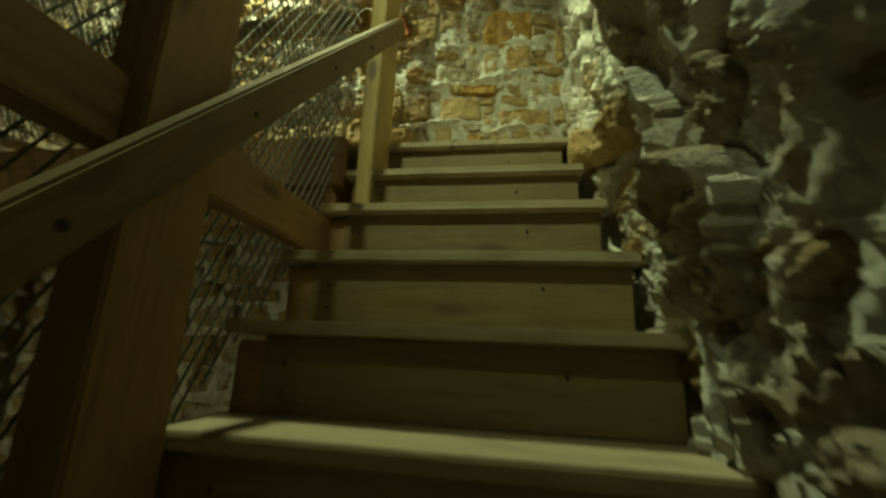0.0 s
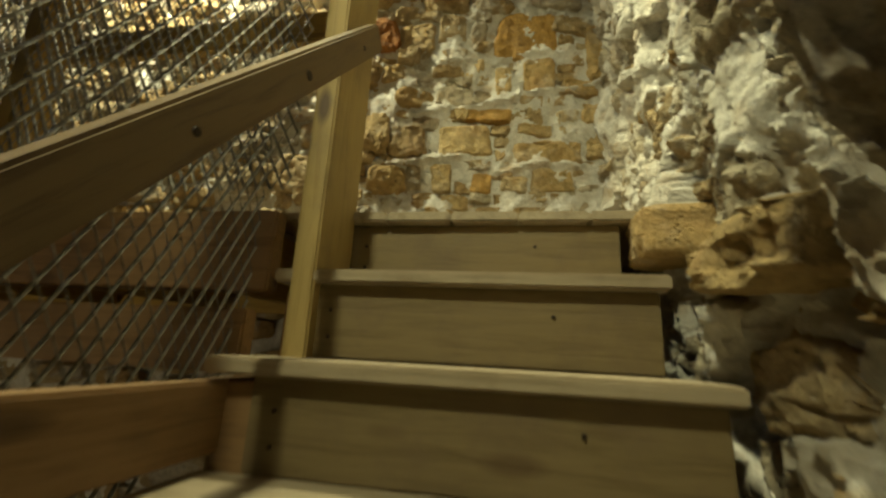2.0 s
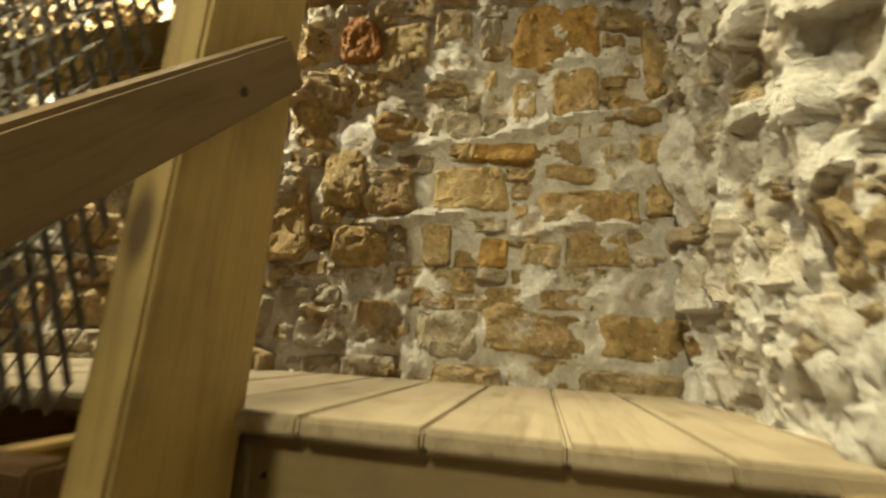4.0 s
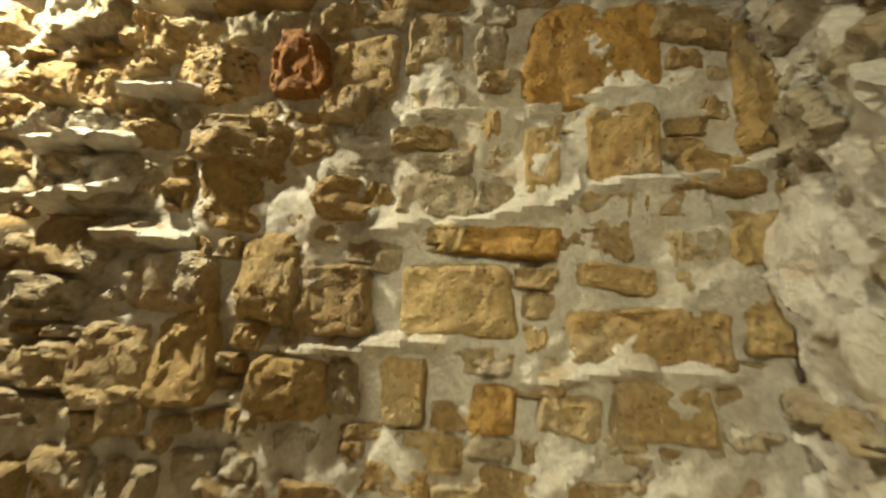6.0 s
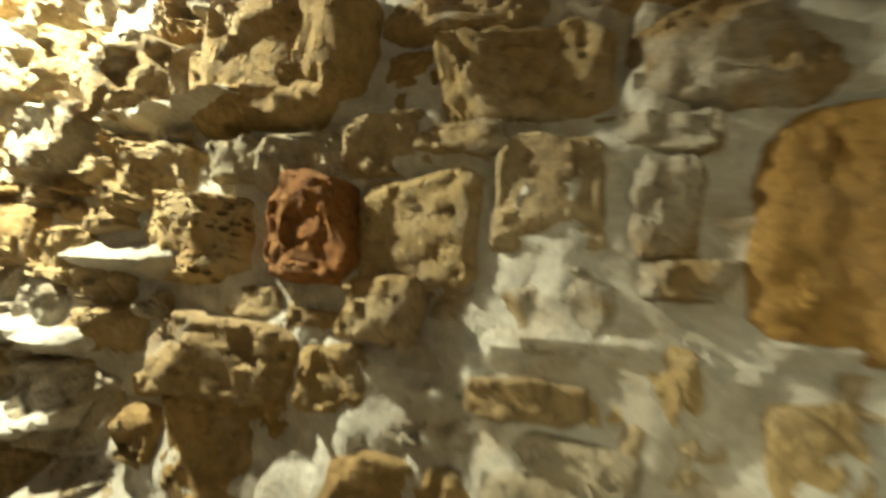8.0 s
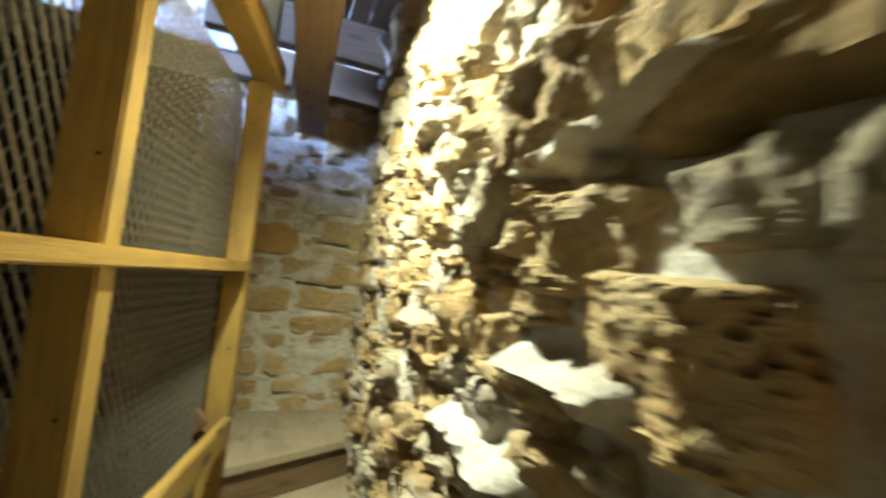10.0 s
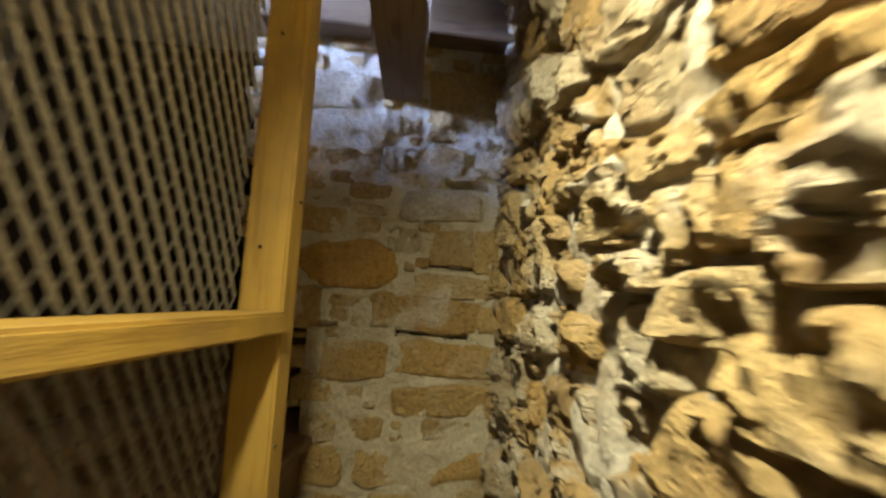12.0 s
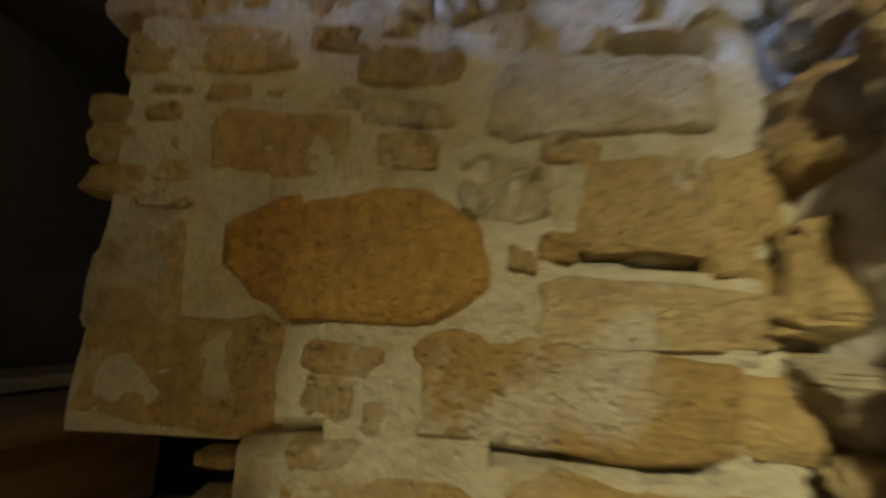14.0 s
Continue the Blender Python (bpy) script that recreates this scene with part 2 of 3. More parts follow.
def facets_noise(u, v, seed):
    """Broken rock: a random tilted plane in every cell of a jittered grid."""
    iu, iv = np.floor(u).astype(int), np.floor(v).astype(int)
    best, out = np.full(u.shape, 9.0), np.zeros(u.shape)
    for du in (-1, 0, 1):
        for dv in (-1, 0, 1):
            a, b = (iu + du) & 31, (iv + dv) & 31
            pu = u - (iu + du + LATTICE[a, b, seed & 31])
            pv = v - (iv + dv + LATTICE[a, b, (seed + 7) & 31])
            r = pu * pu + pv * pv
            h = (LATTICE[a, b, (seed + 13) & 31] - 0.5) + 1.5 * (LATTICE[a, b, (seed + 19) & 31] - 0.5) * pu + 1.5 * (LATTICE[a, b, (seed + 23) & 31] - 0.5) * pv
            out, best = np.where(r < best, h, out), np.minimum(r, best)
    return out


# ---- rough stone walls ----
class Wall:
    """A masonry wall: place(u, v, d) gives the point u along, v up and d out of its face."""

    def __init__(self, name, place, seed, label):
        self.name, self.place, self.seed, self.label = name, place, seed, label
        self.rnd = random.Random(seed)
        self.taken, self.cracks, self.ledges = [], [], []
        self.parts, self.rest, self.boxes = [], [], []

    def points(self, u, v, d):
        x, y, z = self.place(u.ravel(), v.ravel(), d.ravel())
        return np.stack([x + 0 * d.ravel(), y + 0 * d.ravel(), z + 0 * d.ravel()], -1)

    def mortar(self, us, vs, amp, freq, material, ridge=0.0, thick=0.35, lift=0.0, crag=0.0, cells=9.0):
        U, V = np.meshgrid(us, vs)
        p = np.stack([U * freq, V * freq, np.full_like(U, self.seed * 3.1)], -1)
        d = lift + amp * fbm(p, 5, 0.55)
        if ridge:
            d = d + ridge * (0.5 - np.abs(fbm(p * 0.8 + 11, 4, 0.55)))
        if crag:
            wu, wv = U + 0.03 * value_noise(p * 1.5 + 3), V + 0.03 * value_noise(p * 1.5 + 9)
            d = d + crag * (facets_noise(wu * cells, wv * cells * 0.8, self.seed) + 0.45 * facets_noise(wu * cells * 2.6, wv * cells * 2.1, self.seed + 5) + 0.18 * facets_noise(wu * cells * 6, wv * cells * 5, self.seed + 9))
        for u0, v0, u1, v1, w in self.cracks:
            s = np.clip((U - u0) / (u1 - u0), 0, 1)
            mid = v0 + (v1 - v0) * s + 0.008 * value_noise(np.stack([U * 25, V * 0, U * 0 + 3], -1))
            near = np.exp(-((V - mid) / w) ** 2) * (np.abs((U - u0) / (u1 - u0) - 0.5) < 0.5)
            d = d - 0.06 * near
        for u0, v0, u1, v1, w, out in self.ledges:
            w, out = 0.8 * w, 1.0 * out
            s = np.clip((U - u0) / (u1 - u0), 0, 1)
            mid = v0 + (v1 - v0) * s + 0.014 * fbm(np.stack([U * 12, V * 0, U * 0 + v0], -1), 3)
            under = np.exp(-(np.maximum(V - mid, 0) / (w * 1.6)) ** 2) * np.exp(-(np.maximum(mid - V, 0) / (w * 0.8)) ** 2)
            d = d + out * under * np.clip(6 * s * (1 - s) * 2, 0, 1)
        nv, nu = U.shape
        verts = self.points(U, V, d).tolist()
        idx = np.arange(nu * nv).reshape(nv, nu)
        faces = np.stack([idx[:-1, :-1], idx[:-1, 1:], idx[1:, 1:], idx[1:, :-1]], -1).reshape(-1, 4).tolist()
        # back face and rim, so that the wall has thickness
        n = len(verts)
        corners = [(us[0], vs[0], -thick), (us[-1], vs[0], -thick), (us[-1], vs[-1], -thick), (us[0], vs[-1], -thick)]
        verts += [self.place(*c) for c in corners]
        faces.append([n + 3, n + 2, n + 1, n])
        faces.append(idx[0].tolist()[::-1] + [n, n + 1])
        faces.append(idx[-1].tolist() + [n + 2, n + 3])
        faces.append(idx[:, 0].tolist() + [n + 3, n])
        faces.append(idx[:, -1].tolist()[::-1] + [n + 1, n + 2])
        self.ob = mesh_object(self.name, verts, faces, material, smooth=True)
        tagged(self.ob, self.label, "wall", kind="structure")
        return self

    def stone(self, u, v, w, h, p=0.02, paint="", tilt=(0, 0), turn=0.0, rough=0.012, grid=(16, 11), square=0.25, facets=5, near=True):
        """One stone: centre, size, how far it stands out, and its tilt."""
        rnd = self.rnd
        s, t = np.meshgrid(np.linspace(-1, 1, grid[0]), np.linspace(-1, 1, grid[1]))
        # crowd the samples towards the rim
        s, t = np.sign(s) * np.abs(s) ** 0.6, np.sign(t) * np.abs(t) ** 0.6
        off = rnd.random() * 40
        e = np.maximum(np.abs(s), np.abs(t))
        theta = np.arctan2(t * h, s * w)
        # outline: four split sides and broken corners
        reach = np.full_like(e, 9.0)
        for k in range(8):
            if k % 2 == 0:
                way, dist = k * math.pi / 4 + rnd.uniform(-0.14, 0.14), (w if k % 4 == 0 else h) / 2 * rnd.uniform(0.95, 1.06)
            else:
                way = math.atan2((1 if k < 4 else -1) * w, (1 if k in (1, 7) else -1) * h) + rnd.uniform(-0.25, 0.25)
                dist = (abs(math.cos(way)) * w + abs(math.sin(way)) * h) / 2 * rnd.uniform(1 - square, 1.02 - square * 0.5)
            cs = np.cos(theta - way)
            reach = np.where(cs > 0.05, np.minimum(reach, dist / np.maximum(cs, 0.05)), reach)
        ring = np.stack([np.cos(theta) * 2 + off, np.sin(theta) * 2 + off, e * 2], -1)
        reach = reach * (1 + 0.07 * fbm(ring, 3))
        x, y = e * reach * np.cos(theta), e * reach * np.sin(theta)
        g = 1 - e ** rnd.uniform(14, 30)
        q = np.stack([(x + u) * 9 + off, (y + v) * 9, np.full_like(x, off)], -1)
        body = p + tilt[0] * x + tilt[1] * y
        # broken facets
        for k in range(facets):
            way, slope = rnd.uniform(0, 2 * math.pi), rnd.uniform(0.15, 0.8)
            reach_k = (abs(math.cos(way)) * w + abs(math.sin(way)) * h) / 2
            body = np.minimum(body, p + slope * (rnd.uniform(0.25, 0.95) * reach_k - (x * math.cos(way) + y * math.sin(way))))
        body = body + rough * (fbm(q, 5, 0.6) + 0.3 * (0.4 - np.abs(fbm(q * 1.9 + 5, 4, 0.6))))
        wx, wy = (x + u) + 0.012 * value_noise(q * 3), (y + v) + 0.012 * value_noise(q * 3 + 5)
        k = int(off) + self.seed
        body = body + rough * (1.1 * facets_noise(wx * 16, wy * 16, k) + 0.6 * facets_noise(wx * 38, wy * 38, k + 3))
        d = -0.05 + (np.maximum(body, -0.03) + 0.05) * g
        c, sn = math.cos(turn), math.sin(turn)
        xs, ys = u + c * x - sn * y, v + sn * x + c * y
        verts = self.points(xs, ys, d)
        nv, nu = x.shape
        idx = np.arange(nu * nv).reshape(nv, nu)
        faces = np.stack([idx[:-1, :-1], idx[:-1, 1:], idx[1:, 1:], idx[1:, :-1]], -1).reshape(-1, 4)
        (self.parts if near else self.rest).append((verts, faces, PAINT[paint]))
        self.taken.append((u - w / 2, u + w / 2, v - h / 2, v + h / 2))

    def free(self, u, v, w, h):
        if not self.taken:
            return True
        if len(self.taken) != len(self.boxes):
            self.boxes = np.array(self.taken)
        e, f, g, k = self.boxes.T
        over = np.maximum(0, np.minimum(u + w / 2, f) - np.maximum(u - w / 2, e)) * np.maximum(0, np.minimum(v + h / 2, k) - np.maximum(v - h / 2, g))
        return not np.any(over > 0.20 * np.minimum(w * h, (f - e) * (k - g)))

    def fill(self, u0, u1, v0, v1, wide, high, out, near, gap=0.02, passes=3, paints=("", "", "y", "y", "g"), lean=(-0.25, 0.25), **more):
        """Courses of stones of varying size over a stretch of the wall."""
        rnd = self.rnd
        for size, slack in ((1.0, 0.0), (0.6, 0.3), (0.4, 0.5))[:passes]:
            v = v0
            while v < v1:
                h = rnd.uniform(*high) * size
                u = u0 + rnd.uniform(-0.1, 0)
                while u < u1:
                    w = rnd.uniform(*wide) * size
                    hh = h * rnd.uniform(0.85, 1.1)
                    cu, cv = u + w / 2, v + h / 2 + rnd.uniform(-0.015, 0.015)
                    if self.free(cu, cv, w, hh):
                        self.stone(cu, cv, w - gap * rnd.uniform(0.2, 1.2), hh - gap * rnd.uniform(0.2, 1.0), rnd.uniform(*out) * (1 - slack), rnd.choice(paints),
                                   tilt=(rnd.uniform(-0.22, 0.22), rnd.uniform(*lean)), turn=rnd.uniform(-0.08, 0.08), near=near(cu, cv) and size > 0.5, **more)
                        u += w
                    else:
                        u += w * 0.35
                v += h * (1 if size == 1 else 0.6)

    def finish(self):
        for verts, faces, material in self.parts[:300]:
            mesh_object("stone", verts, faces, material, self.ob, smooth=True)
        rest = self.parts[300:] + self.rest
        if rest:
            starts = np.cumsum([0] + [len(r[0]) for r in rest[:-1]])
            verts = np.concatenate([r[0] for r in rest])
            faces = np.concatenate([r[1] + k for r, k in zip(rest, starts)])
            tagged(mesh_object("stones", verts, faces, M_STONE_JOINED, self.ob, smooth=True), kind="stuff")


def spread(*runs):
    """Sample places: runs of (start, end, step) put one after the other."""
    out = []
    for a, b, step in runs:
        out += list(np.arange(a, b - step * 0.5, step))
    return np.array(out + [runs[-1][1]])


TOP = 5.3
north = Wall("wall_north", lambda u, v, d: (u - 0.066 * d, 2.28 - 0.066 * u - d, v), 1, "rough rubble limestone wall with pale lime mortar")
west = Wall("wall_west", lambda u, v, d: (-2.98 + d, u, v), 2, "flat-faced stone wall with wide buff mortar joints")
east = Wall("wall_east", lambda u, v, d: (0.535 + FX * (u - 1.25) - FY * d, u + FX * d, v), 3, "jagged rubble stone wall beside the stairs")
south = Wall("wall_south", lambda u, v, d: (u, -1.75 + d, v), 4, "rough rubble stone wall with a high window")

def hero(u, v, w, h, p, c):
    """A stone of the north wall: the low ones lie flush and flat, the others are broken lumps."""
    flat = p <= 0.02
    north.stone(u, v, w * 1.06, h * 1.08, 0.5 * p + 0.008 if flat else p * 0.66, c, tilt=(0.0 if flat else 0.25 if c in "rp" and c else north.rnd.uniform(-0.3, 0.15), -0.02 if flat else 0.16 if v > 2.95 else -0.08),
                rough=0.009 if flat else 0.013, facets=1 if flat else 3, grid=(36, 28), square=0.12 if flat else 0.2)


# north wall: the stones that stand out, course by course
for u, v, w, h, p, c in ((0.35, 3.26, 0.28, 0.26, 0.01, "o"), (-0.35, 3.26, 0.15, 0.16, 0.056, "r"), (-0.19, 3.26, 0.19, 0.15, 0.012, "y"), (-0.22, 3.15, 0.11, 0.09, 0.045, "y"), (-0.01, 3.30, 0.14, 0.16, 0.025, "y"), (0.12, 3.29, 0.08, 0.13, 0.025, ""),
                         (-0.00, 3.16, 0.14, 0.10, 0.03, ""), (-0.24, 3.38, 0.13, 0.09, 0.035, ""), (-0.38, 3.36, 0.15, 0.09, 0.05, "g"), (-0.69, 3.35, 0.20, 0.12, 0.06, "y"), (-0.51, 3.37, 0.13, 0.07, 0.05, "g"), (-0.59, 3.24, 0.24, 0.15, 0.05, "p"),
                         (-1.03, 3.24, 0.12, 0.12, 0.07, "y")):
    hero(u, v, w, h, p, c)
for u, v, w, h, p, c in ((-0.89, 3.20, 0.13, 0.10, 0.06, "y"), (-0.92, 3.09, 0.14, 0.12, 0.07, "g"), (-0.74, 3.07, 0.15, 0.10, 0.06, "y"), (-0.48, 3.06, 0.24, 0.11, 0.065, ""), (-0.46, 2.93, 0.24, 0.18, 0.03, "y"), (-0.29, 3.05, 0.13, 0.09, 0.03, "y"),
                         (-0.03, 3.06, 0.14, 0.05, 0.035, ""), (0.24, 3.01, 0.08, 0.16, 0.014, "y"), (0.41, 3.05, 0.15, 0.17, 0.01, "y"), (-0.18, 2.92, 0.18, 0.10, 0.035, "y"), (0.02, 3.00, 0.15, 0.05, 0.03, "g"), (0.02, 2.93, 0.18, 0.10, 0.008, "g")):
    hero(u, v, w, h, p, c)
for u, v, w, h, p, c in ((-0.81, 2.95, 0.25, 0.14, 0.07, "g"), (-0.60, 2.71, 0.22, 0.14, 0.065, ""), (-0.36, 2.73, 0.16, 0.21, 0.05, "y"), (-0.20, 2.69, 0.18, 0.15, 0.045, ""), (0.17, 2.83, 0.21, 0.07, 0.016, "o"), (0.07, 2.70, 0.23, 0.15, 0.02, "y"),
                         (0.39, 2.76, 0.17, 0.06, 0.008, "y"), (0.45, 2.64, 0.30, 0.12, 0.012, "y"), (-0.71, 2.52, 0.18, 0.19, 0.05, ""), (-0.53, 2.56, 0.14, 0.22, 0.035, "y"), (-0.28, 2.50, 0.17, 0.13, 0.045, "y"), (-0.16, 2.50, 0.07, 0.13, 0.012, "g")):
    hero(u, v, w, h, p, c)
for u, v, w, h, p, c in ((-0.03, 2.51, 0.09, 0.13, 0.012, "y"), (0.12, 2.58, 0.13, 0.05, 0.035, ""), (0.15, 2.49, 0.09, 0.09, 0.015, "o"), (0.46, 2.51, 0.18, 0.11, 0.014, "y"), (0.30, 2.49, 0.12, 0.08, 0.02, "y"), (0.71, 3.18, 0.15, 0.28, 0.008, "y"),
                         (0.67, 2.85, 0.15, 0.12, 0.008, "y"), (0.68, 2.70, 0.13, 0.15, 0.01, "y"), (-0.65, 2.42, 0.11, 0.11, 0.06, ""), (-0.38, 2.60, 0.07, 0.06, 0.04, "y"), (-0.87, 2.80, 0.20, 0.15, 0.05, ""), (0.54, 2.80, 0.09, 0.13, 0.006, "")):
    hero(u, v, w, h, p, c)
for u, v, w, h, p, c in ((-1.48, 3.33, 0.19, 0.12, 0.05, "p"), (-1.42, 3.45, 0.19, 0.09, 0.05, "y"), (-1.70, 3.19, 0.31, 0.13, 0.03, "y"), (-1.66, 3.52, 0.18, 0.06, 0.045, "y"), (-1.64, 3.67, 0.23, 0.10, 0.04, "y"), (-1.39, 3.27, 0.11, 0.04, 0.04, "g"),
                         (-2.00, 3.49, 0.28, 0.09, 0.04, ""), (-1.84, 3.63, 0.21, 0.10, 0.035, "g"), (-2.18, 3.15, 0.38, 0.10, 0.03, "")):
    hero(u, v, w, h, p, c)
for u, v, w, h, p, c in ((-0.05, 3.47, 0.22, 0.12, 0.04, "y"), (0.20, 3.47, 0.24, 0.13, 0.03, ""), (-0.47, 3.54, 0.34, 0.21, 0.09, "y"), (-0.14, 3.60, 0.26, 0.12, 0.05, ""),
                         (0.14, 3.62, 0.24, 0.13, 0.03, "y"), (-0.78, 3.53, 0.26, 0.15, 0.07, "")):
    hero(u, v, w, h, p, c)
north.ledges += [(-0.40, 2.57, 0.10, 2.61, 0.02, 0.035), (-0.22, 2.835, 0.08, 2.86, 0.015, 0.025), (0.05, 2.85, 0.32, 2.92, 0.015, 0.03), (0.30, 2.93, 0.76, 3.015, 0.018, 0.035),
                 (0.18, 2.54, 0.64, 2.596, 0.015, 0.03), (-0.08, 3.11, 0.12, 3.125, 0.012, 0.02), (-1.08, 3.05, -0.74, 3.05, 0.022, 0.075), (-1.02, 2.89, -0.71, 2.93, 0.022, 0.075), (-0.82, 2.81, -0.56, 2.80, 0.02, 0.065)]
north.ledges += [(-0.84, 3.195, -0.60, 3.18, 0.02, 0.065), (-0.88, 3.47, -0.48, 3.455, 0.02, 0.06), (0.20, 3.135, 0.51, 3.175, 0.012, 0.025), (-2.55, 3.60, -1.88, 3.54, 0.02, 0.045),
                 (-0.66, 3.455, -0.22, 3.44, 0.018, 0.03)]
near_n = lambda u, v: 2.0 < v < 4.3
north.fill(-0.45, 0.8, 2.05, 4.6, (0.16, 0.34), (0.09, 0.19), (0.0, 0.016), near_n, gap=0.004, rough=0.013, grid=(26, 20), square=0.12, facets=1, lean=(-0.06, 0.12))
north.fill(-3.1, -0.45, 2.05, 4.6, (0.13, 0.32), (0.08, 0.18), (0.006, 0.06), near_n, gap=0.006, rough=0.02, grid=(26, 20), square=0.2, facets=3, lean=(-0.15, 0.25), paints=("", "g", "g", "y"))
north.fill(-3.1, 0.8, 0.0, 2.03, (0.16, 0.34), (0.10, 0.18), (0.01, 0.06), lambda u, v: False, passes=1, rough=0.02, grid=(10, 8))
north.fill(-3.1, 0.8, 4.62, 5.3, (0.2, 0.36), (0.12, 0.2), (0.01, 0.05), lambda u, v: False, passes=1, grid=(8, 6))
north.mortar(spread((-3.4, -2.7, 0.03), (-2.7, 0.8, 0.013), (0.8, 1.1, 0.05)), spread((-0.1, 2.0, 0.04), (2.0, 4.4, 0.013), (4.4, TOP, 0.05)), 0.012, 8.0, M_MORTAR, ridge=0.016, lift=-0.004, crag=0.016)
north.finish()

# west wall: large flat stones and thin open joints
for u, v, w, h, c in ((1.89, 3.46, 0.36, 0.17, "o"), (1.77, 3.62, 0.21, 0.10, "y"), (2.28, 3.54, 0.16, 0.13, ""), (2.41, 3.53, 0.09, 0.16, "y"), (2.19, 3.285, 0.40, 0.13, ""),
                      (2.29, 3.39, 0.31, 0.09, ""), (2.23, 3.70, 0.31, 0.12, "g"), (1.66, 3.30, 0.28, 0.14, "y"), (1.93, 3.11, 0.24, 0.14, "y"), (2.27, 3.12, 0.38, 0.13, "y")):
    west.stone(u, v, w * 1.1, h * 1.12, 0.012 if c == "o" else 0.009, c, rough=0.006, grid=(24, 16), square=0.42 if c == "o" else 0.12, facets=0)
for u, v, w, h, c in ((2.26, 2.97, 0.39, 0.11, "y"), (1.57, 3.88, 0.20, 0.11, "y"), (1.82, 3.99, 0.46, 0.14, "g"), (1.78, 4.13, 0.42, 0.15, "g"), (1.95, 3.74, 0.15, 0.06, ""),
                      (1.58, 3.43, 0.14, 0.15, ""), (2.32, 4.14, 0.34, 0.22, "y"), (2.42, 3.90, 0.18, 0.17, "g"), (2.09, 3.56, 0.13, 0.10, "g"), (2.06, 3.87, 0.14, 0.10, "g")):
    west.stone(u, v, w * 1.08, h * 1.1, 0.009, c, rough=0.012, grid=(24, 16), square=0.15, facets=1)
west.cracks += [(2.20, 3.465, 2.46, 3.455, 0.008), (2.08, 3.215, 2.35, 3.20, 0.010), (1.60, 3.225, 1.86, 3.23, 0.012), (2.24, 3.79, 2.42, 3.78, 0.012), (1.60, 4.055, 1.85, 4.07, 0.006)]
west.taken += [(a, b, c - 0.02, c + 0.012) for a, c, b, _, _ in west.cracks]
for low, high, edge in ((2.1, 3.2, 1.76), (3.22, 4.6, 1.545)):
    west.fill(edge, 2.6, low, high, (0.14, 0.34), (0.09, 0.16), (0.0, 0.009), lambda u, v: True, gap=0.02, rough=0.009, facets=1, square=0.15, paints=("y", "y", ""))
west.fill(1.78, 2.6, 0.0, 2.1, (0.18, 0.36), (0.11, 0.19), (0.01, 0.05), lambda u, v: False, passes=1, gap=0.03, rough=0.015, grid=(9, 7))
west.mortar(spread((1.76, 2.55, 0.009), (2.55, 2.8, 0.03)), spread((-0.1, 2.1, 0.05), (2.1, 4.4, 0.010), (4.4, TOP, 0.05)), 0.006, 11.0, M_MORTAR_W, ridge=0.006, lift=-0.003, crag=0.006)
west.finish()
jamb = Wall("wall_west.004", west.place, 2, "stone jamb that overhangs the dark opening of the upper flight")
jamb.mortar(spread((1.53, 1.76, 0.009)), spread((3.22, 4.4, 0.010), (4.4, TOP, 0.05)), 0.006, 7.0, M_MORTAR_W, ridge=0.006, lift=-0.003)
for k, (a, b, c, d) in enumerate(((-1.9, 1.76, -0.1, 2.45), (-1.9, 0.35, 2.45, TOP), (0.35, 1.53, 4.45, TOP))):
    piece = Wall("wall_west.%03d" % (k + 1), west.place, 12 + k, "shadowed rubble wall round the dark opening of the upper flight")
    piece.fill(a + 0.1, b - 0.15, c + 0.02, d - 0.1, (0.18, 0.36), (0.11, 0.19), (0.01, 0.05), lambda u, v: False, passes=1, gap=0.03, rough=0.015, grid=(9, 7))
    piece.mortar(spread((a, b, 0.04)), spread((c, d, 0.04)), 0.01, 6.0, M_MORTAR_W, ridge=0.01)
    piece.finish()
# dark passage behind that opening; its lack of light is put into the stone colour
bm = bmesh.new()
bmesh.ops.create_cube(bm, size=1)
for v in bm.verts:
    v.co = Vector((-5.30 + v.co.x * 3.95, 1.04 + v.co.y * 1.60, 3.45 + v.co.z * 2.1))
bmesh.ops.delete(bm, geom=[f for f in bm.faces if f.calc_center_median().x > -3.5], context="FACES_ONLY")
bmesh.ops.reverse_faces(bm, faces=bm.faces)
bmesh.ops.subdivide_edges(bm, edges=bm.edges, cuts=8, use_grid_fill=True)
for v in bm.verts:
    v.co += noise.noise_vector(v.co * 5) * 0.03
tagged(part("wall_passage", bm, M_SHADE_STONE, None), "unlit rough passage beyond the upper steps", "wall", kind="structure")

# east wall: jagged rubble with deep shadows
east.stone(1.42, 2.02, 0.17, 0.12, 0.115, "y", tilt=(0, 0.02), rough=0.006, grid=(26, 20), square=0.04, facets=0)
east.stone(1.08, 1.90, 0.26, 0.11, 0.09, "y", tilt=(0.1, -0.2), rough=0.018, grid=(26, 20), square=0.2, facets=2)
east.stone(0.70, 2.02, 0.30, 0.36, 0.085, "g", tilt=(0.15, 0.5), rough=0.016, grid=(34, 28), square=0.35, facets=0)
east.stone(0.65, 1.55, 0.18, 0.14, 0.08, "g", tilt=(0.2, 0.3), rough=0.018, grid=(26, 20), square=0.25, facets=1)
east.stone(0.62, 1.40, 0.14, 0.10, 0.06, "g", tilt=(0.2, 0.3), rough=0.018, grid=(26, 20), square=0.25, facets=1)
